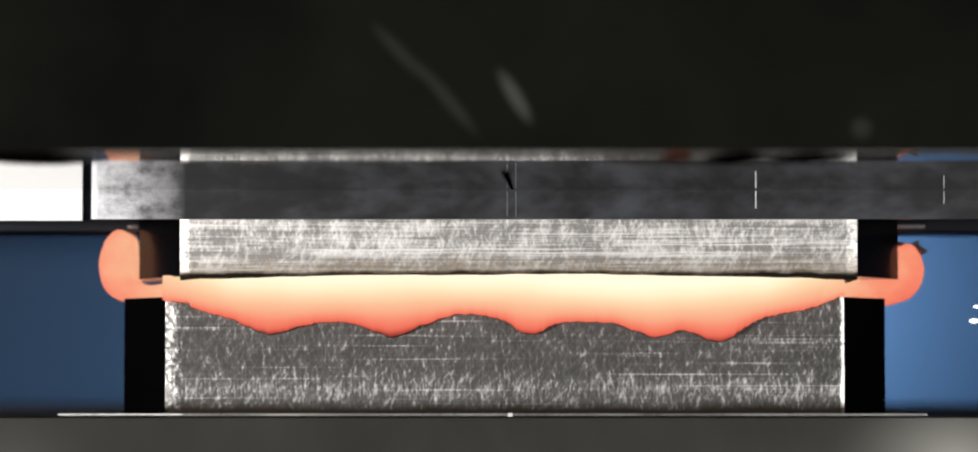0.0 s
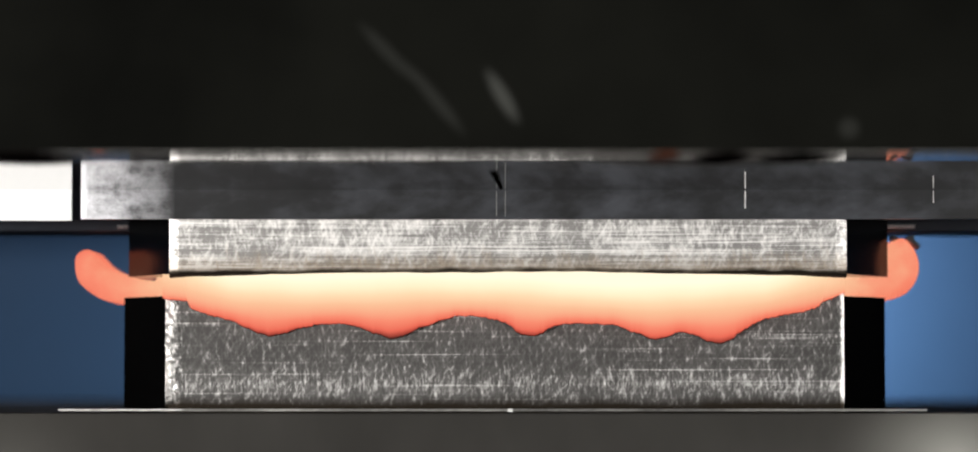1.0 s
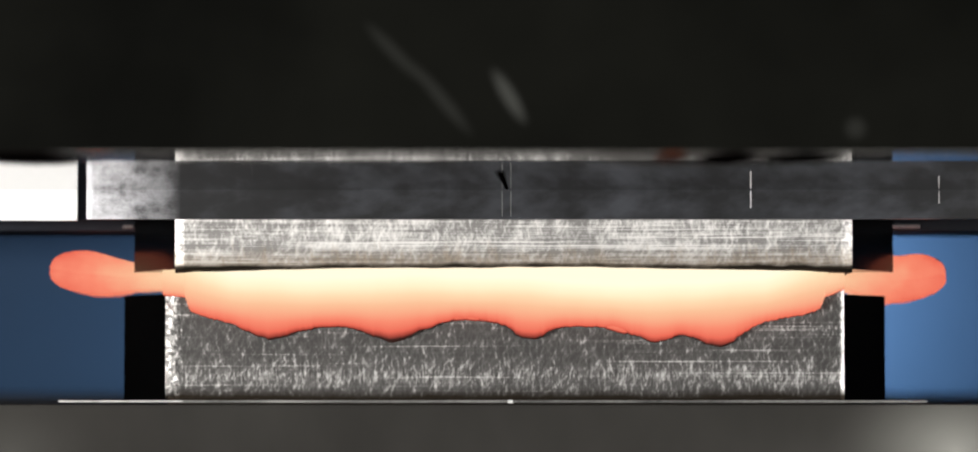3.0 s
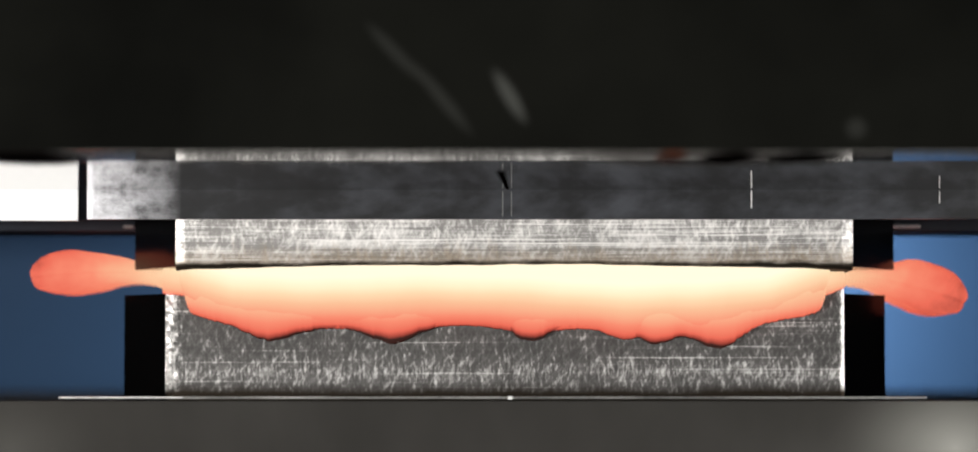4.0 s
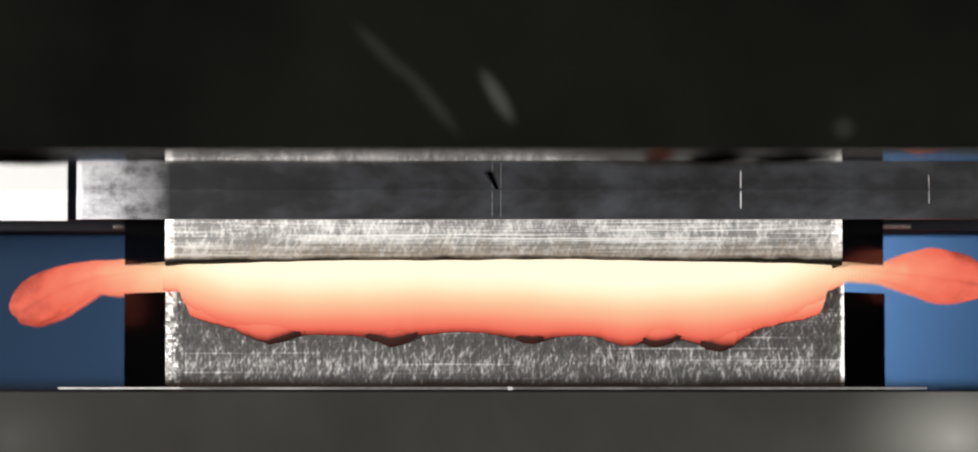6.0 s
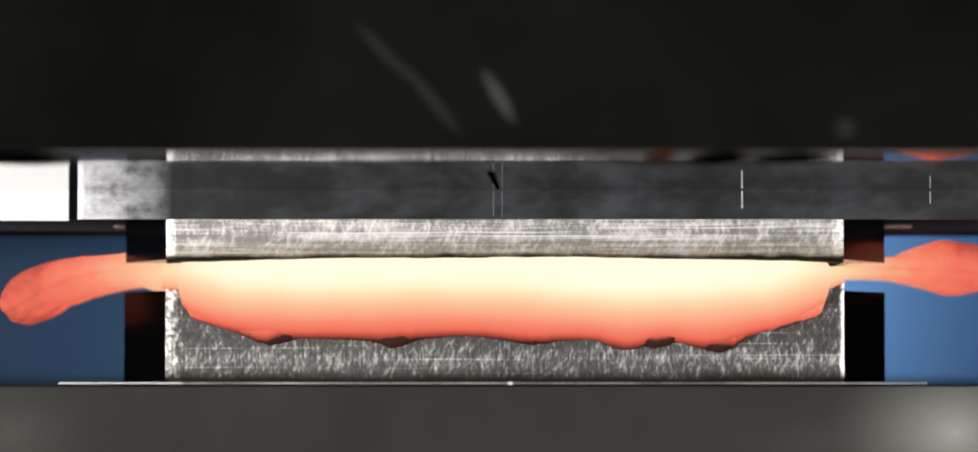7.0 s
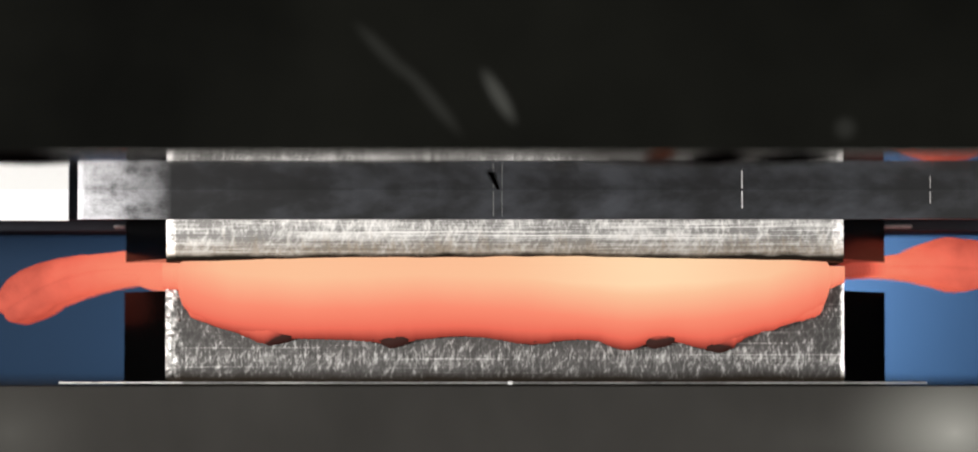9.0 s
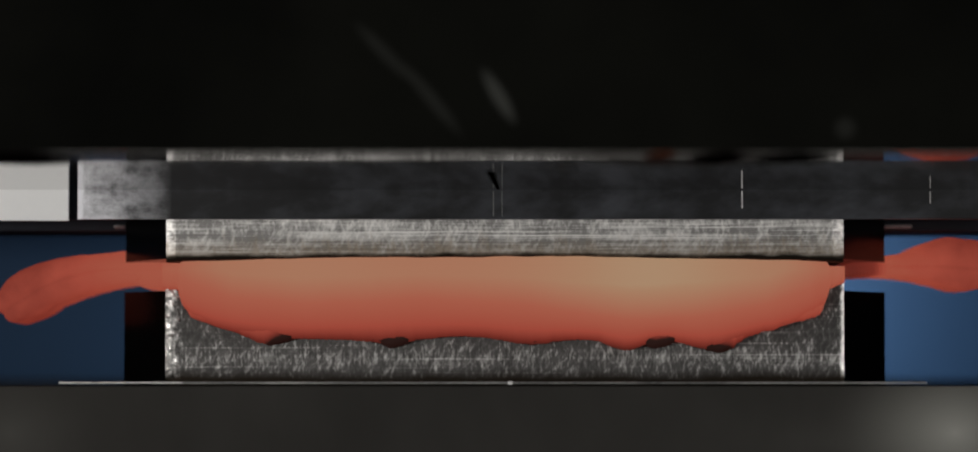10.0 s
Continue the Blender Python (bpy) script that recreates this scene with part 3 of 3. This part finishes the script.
def spread(radii, count):
    """Radii from the tip inwards, drawn out to that many rolls."""
    return [radii[min(k // 2, len(radii) - 1)] * (1 - k % 2 / 2) + radii[min(k // 2 + 1, len(radii) - 1)] * (k % 2 / 2) for k in range(count)]


# layer upon layer, at the left and at the right end of the joint
RADII = ((spread((18, 23, 26, 27, 27, 26, 23, 20, 17, 14, 12, 11, 11, 12, 13, 14, 15), 44),
          spread((20, 28, 32, 33, 33, 32, 30, 27, 25, 23, 21, 19, 17, 16, 17, 19, 23, 27, 30, 31, 30, 27), 44),
          spread((10, 16, 20, 23, 24, 24, 23, 22, 21, 20, 18, 16, 14, 12, 10), 30)),
         (spread((18, 24, 27, 28, 28, 26, 23, 20, 16, 13, 11, 9, 9), 44),
          spread((20, 28, 34, 37, 38, 38, 36, 33, 28, 22, 16, 12, 10, 10), 44)))


def weld_flash():
    flash = root("weld_flash", "glowing orange-hot steel flash squeezed out of the joint", "weld flash")
    outer = part("outer_curtain", curtain_bm(across(289), across(1331), height(425), rim_outer, -0.0004, 0.0030, corner=0.0016), HOT_CRUST, flash, "first scalloped sheet of glowing flash, its rim turning dark", True)
    inner = part("inner_curtain", curtain_bm(across(280), across(1336), height(404), rim_inner, -0.0010, 0.0034, corner=0.0012, droop=0.0026), HOT, flash, "later sheet of glowing flash", True)
    folds = []                                                        # corner folds at both ends of the joint
    for a, b, rim in ((257, 312, lambda x: height(482 + 0.10 * (x / K + 784 - 263) + 2 * noise.noise(Vector((x * 900, 2, 0))))),
                      (1300, 1358, lambda x: height(min(492, 472 + 0.42 * (1358 - x / K - 784)) + 2 * noise.noise(Vector((x * 900, 7, 0)))))):
        folds.append(part("corner_fold", curtain_bm(across(a), across(b), height(446 if a > 800 else 441), rim, -0.0002, 0.0016, 24, 14, 0.0), HOT, flash, smooth=True))
    sides = []
    for side in (0, 1):
        layers = []
        for layer in range(len(RADII[side])):
            layers.append([part("flash_roll", roll_bm(r * K, 0.0092, 0.027, 0.21 * k + 9 * layer + 31 * side), HOT_ROLL, flash, smooth=True) for k, r in enumerate(RADII[side][layer])])
        sides.append(layers)
        if side:                                                      # burnt scale clings to the first roll
            for dx, dz, tilt, size in ((0.0008, 0.0027, 0.35, 0.0011), (-0.0008, 0.0028, -0.5, 0.0007), (0.0021, 0.0021, -0.7, 0.0009)):
                bm = box_bm(-size, size, 0.0115, 0.0155, -0.0003, 0.0003, 0.00012)
                for v in bm.verts:
                    v.co.z += 0.0002 * noise.noise(v.co * 900)
                bmesh.ops.rotate(bm, verts=bm.verts[:], cent=(0, 0, 0), matrix=Matrix.Rotation(-tilt, 3, "Y"))
                bmesh.ops.translate(bm, verts=bm.verts[:], vec=(dx, 0, dz))
                part("oxide_flake", bm, SCALE, layers[0][2], "dark flake of oxide scale")
    return flash, outer, inner, folds, sides


def spark(name_label, size):
    """A fleck of burning metal."""
    bm = bmesh.new()
    bmesh.ops.create_icosphere(bm, subdivisions=2, radius=size)
    for v in bm.verts:
        v.co.x *= 1.9
        v.co += v.co.normalized() * size * 0.25 * noise.noise(v.co * 2500)
    ob = part("spark", bm, SPARK, None, name_label, True)
    return tagged(ob, category="spark", group="flying sparks")


room()
head = oscillating_head()
upper, upper_cheeks = workpiece("upper_workpiece", -0.04717, 0.05181, -0.05446, 0.05932, -0.005, 0.16837, 0.18004, 0.0008, STEEL_UP,
                  "bright ground steel block clamped under the head")
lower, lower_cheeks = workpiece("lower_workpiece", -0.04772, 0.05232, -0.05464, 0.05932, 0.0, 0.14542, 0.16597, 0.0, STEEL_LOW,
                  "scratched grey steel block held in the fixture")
fixture = lower_fixture()
flash, outer, inner, folds, sides = weld_flash()

SPARKS = [  # where each flies off: time, start, end (grid), size
    (0.0, 1562, 515, 1640, 590, 0.00040), (0.0, 1566, 492, 1650, 520, 0.00028),
    (0.1, 205, 470, 205, 555, 0.00026), (0.1, 250, 500, 320, 545, 0.00030), (0.1, 190, 440, 160, 405, 0.00028),
    (1.1, 180, 470, 175, 520, 0.00030), (1.1, 150, 480, 108, 522, 0.00028), (1.1, 120, 480, 20, 558, 0.00032), (1.1, 100, 470, 8, 462, 0.00028),
    (1.2, 150, 500, 138, 555, 0.00030)]
sparks = [spark("white-hot fleck of burning steel in flight", q[5]) for q in SPARKS]

# ---- movement ----
# Sideways place of the head every tenth of a second, in grid steps from the middle.
RUB_A = [22, -22, 18, -18, 17, -21, 16, -1, -1, -6, 5, 17, -18, 17, -18, 23, -23, 22, -21, 5, -6, 2, -1, -22, 22, -23, 23, -21]
RUB_GAP = [20, -17, 14, -6, 2, 10, -16, 20, -22, 21]
RUB_B = [-18, -13, 15, -21, 22, -21, 22, -17, 12, 17, -21, 22, -25, 16, -12, 6, -2, -23, 24, -24, 24, -2, -2, 6, -12]
RUB_END = [16, -20, 22, -20, 16, -8, 3, 0, 0, 0]
RUB = RUB_A + RUB_GAP + RUB_B + RUB_END
STOP = 7.25

# Run of the flash beside the joint: time, then root, bend and tip with the head far right, then far left.
LEFT_RUN = [
    (0.0, (287, 456, 150, 500, 184, 384), (262, 460, 145, 495, 108, 444)),
    (1.3, (286, 455, 152, 470, 142, 392), (255, 453, 146, 478, 99, 462)),
    (1.6, (285, 455, 172, 460, 150, 397), (250, 450, 165, 456, 108, 490)),
    (2.5, (285, 450, 170, 455, 112, 408), (246, 448, 160, 440, 82, 512)),
    (4.2, (285, 442, 165, 422, 54, 425), (248, 441, 130, 425, 56, 538)),
    (5.6, (288, 438, 160, 420, 40, 420), (246, 440, 120, 425, 32, 558)),
    (7.3, (266, 440, 130, 395, 8, 488), (266, 440, 130, 395, 8, 488))]
RIGHT_RUN = [
    (0.0, (1372, 456, 1475, 482, 1462, 406), (1338, 455, 1465, 472, 1422, 386)),
    (1.7, (1374, 453, 1475, 478, 1472, 408), (1338, 450, 1465, 462, 1425, 380)),
    (2.5, (1375, 450, 1440, 462, 1496, 428), (1336, 447, 1440, 450, 1462, 398)),
    (4.2, (1375, 441, 1450, 441, 1550, 495), (1338, 443, 1430, 432, 1515, 410)),
    (5.7, (1376, 436, 1470, 432, 1580, 508), (1338, 438, 1430, 418, 1553, 410)),
    (7.3, (1353, 435, 1440, 410, 1595, 424), (1353, 435, 1440, 410, 1595, 424))]


def rub(t):
    k = min(int(round(t * 10)), len(RUB) - 1)
    return RUB[k]


def run_at(table, t, o):
    """Root, bend and tip at t with the head o steps off."""
    t = min(t, table[-1][0])
    for a, b in zip(table, table[1:]):
        if t <= b[0]:
            break
    f = (t - a[0]) / (b[0] - a[0])
    w = 0.5 + 0.5 * max(-1.1, min(1.1, o / 22.0))
    return [(1 - f) * (w * ar + (1 - w) * al) + f * (w * br + (1 - w) * bl) for ar, al, br, bl in zip(a[1], a[2], b[1], b[2])]


def crept(t):
    """How far the flash has crept clear of the joint since the rubbing stopped."""
    return -CLEAR * (max(0.0, min(t, 9.6) - STOP) / 2.35) ** 0.65


def motions():
    times = [k / 10 for k in range(0, 74)] + [7.6, 7.9, 8.3, 8.8, 9.3, 9.6, 10.0]
    walk(head, [(t, pose(rub(t) * K, 0, 0)) for t in times])
    walk(upper, [(t, pose(rub(t) * K, 0, 28 * K * min(1, t / STOP))) for t in times])
    for thing in (lower, fixture):
        walk(thing, [(0.0, pose(0, 0, 0)), (3.0, pose(0, 0, 50 * K * 3.0 / STOP)), (6.0, pose(0, 0, 50 * K * 6.0 / STOP)),
                     (STOP, pose(0, 0, 50 * K)), (7.5, pose(0, 0, 50 * K)), (10.0, pose(0, 0, 50 * K))])
    late = [STOP] + [7.5 + 0.25 * k for k in range(11)]
    walk(outer, [(0.0, pose(0, 0, 0)), (3.0, pose(0, 0, -0.45 * SINK)), (6.0, pose(0, 0, -0.88 * SINK))] + [(t, pose(0, crept(t), -SINK)) for t in late])
    walk(inner, [(0.0, pose(0, 0.0020, 40 * K)), (2.0, pose(0, 0.0020, 28 * K)), (3.1, pose(0, 0.0018, 22 * K)), (4.3, pose(0, 0.0002, 16 * K)), (6.0, pose(0, 0, 7 * K))]
         + [(t, pose(0, crept(t), 0)) for t in late])
    for ob in folds:
        walk(ob, [(0.0, pose(0, 0, 0)), (3.0, pose(0, 0, 9 * K)), (6.0, pose(0, 0, 17 * K))] + [(t, pose(0, crept(t), 20 * K)) for t in late])
    for ob in lower_cheeks:                                           # their tops are used up as the block is pressed in
        walk(ob, [(0.0, pose(0, 0, 0)), (3.0, pose(0, 0, -40 * K * 3.0 / STOP)), (6.0, pose(0, 0, -40 * K * 6.0 / STOP)),
                  (STOP, pose(0, 0, -40 * K)), (7.5, pose(0, 0, -40 * K)), (10.0, pose(0, 0, -40 * K))])
    for ob, (t0, xa, za, xb, zb, size) in zip(sparks, SPARKS):
        hidden = (across(320 if xa < 700 else 1300), 0.015, height(452))     # still molten metal in the joint
        rest = (across(xb + 2.5 * (xb - xa)), -0.03, EYE - 0.0594)           # cold on the bed
        rows = [(0.0, pose(*hidden))] if t0 > 0.1 else []
        if t0 > 0.2:
            rows.append((t0 - 0.1, pose(*hidden)))
        if t0 > 0.05 and t0 <= 0.1:
            rows.append((0.0, pose(*hidden)))
        rows += [(t0, pose(across(xa), 0.012 if t0 else -0.004, height(za))), (t0 + 0.1, pose(across(xb), -0.004, height(zb))), (t0 + 0.3, pose(*rest)), (t0 + 0.4, pose(*rest)), (10.0, pose(*rest))]
        walk(ob, rows)
    for table, rolls, layer in [(table, rolls, k) for table, layers in ((LEFT_RUN, sides[0]), (RIGHT_RUN, sides[1])) for k, rolls in enumerate(layers)]:
        tracks = [[] for _ in rolls]
        for t in times:
            x0, z0, x1, z1, x2, z2 = run_at(table, t, rub(t))
            curve = [((1 - u) ** 2 * x0 + 2 * u * (1 - u) * x1 + u * u * x2, (1 - u) ** 2 * z0 + 2 * u * (1 - u) * z1 + u * u * z2)
                     for u in (k / 40 for k in range(41))]
            far = [0.0]
            for a, b in zip(curve, curve[1:]):
                far.append(far[-1] + math.hypot(b[0] - a[0], b[1] - a[1]))
            grown = max(0.0, min(1.0, (t - 0.9) / 1.1))                # the second layer follows the first
            last = max(0.0, min(1.0, (t - 4.0) / 3.1))                 # and a third rises over them at one end
            if layer == 0:
                reach, shift = 1.0, -5.0 * grown - (0.0 if x2 < x0 else 5.0) * max(0.0, min(1.0, (t - 2.6) / 1.5)) - (8.0 if x2 < x0 else 3.0) * max(0.0, min(1.0, (t - 4.6) / 2.0))
            elif layer == 1:
                reach, shift = grown, 5.0 * grown
            else:
                reach, shift = 0.86 * last, -15.0 * last
            for k in range(len(rolls)):
                d = far[-1] * reach - k * 6.25
                if d >= 0:
                    i = max(n for n in range(40) if far[n] <= d)
                    f = (d - far[i]) / (far[i + 1] - far[i])
                    (ax, az), (bx, bz) = curve[i], curve[i + 1]
                    run = math.hypot(bx - ax, bz - az)
                    nx, nz = (bz - az) / run, -(bx - ax) / run        # sideways of the run
                    if x2 < x0:
                        nx, nz = -nx, -nz
                    off = shift * min(1.0, d / (30.0 if layer == 2 else 110.0))    # the layers part away from the joint
                    x, z = ax + f * (bx - ax) + nx * off, az + f * (bz - az) + nz * off
                else:                                                 # still inside the joint
                    x, z = x0 + (d if x2 > x0 else -d), z0
                near = max(0.0, 1 - abs(x - x0) / 75.0)                # quenched soonest between the blocks
                tracks[k].append((t, pose(across(x) * 1.019, crept(t) * (1.0 + (2.6 if x2 > x0 else 0.15) * near), EYE + (height(z) - EYE) * 1.019)))
        for ob, rows in zip(rolls, tracks):
            walk(ob, rows)


motions()
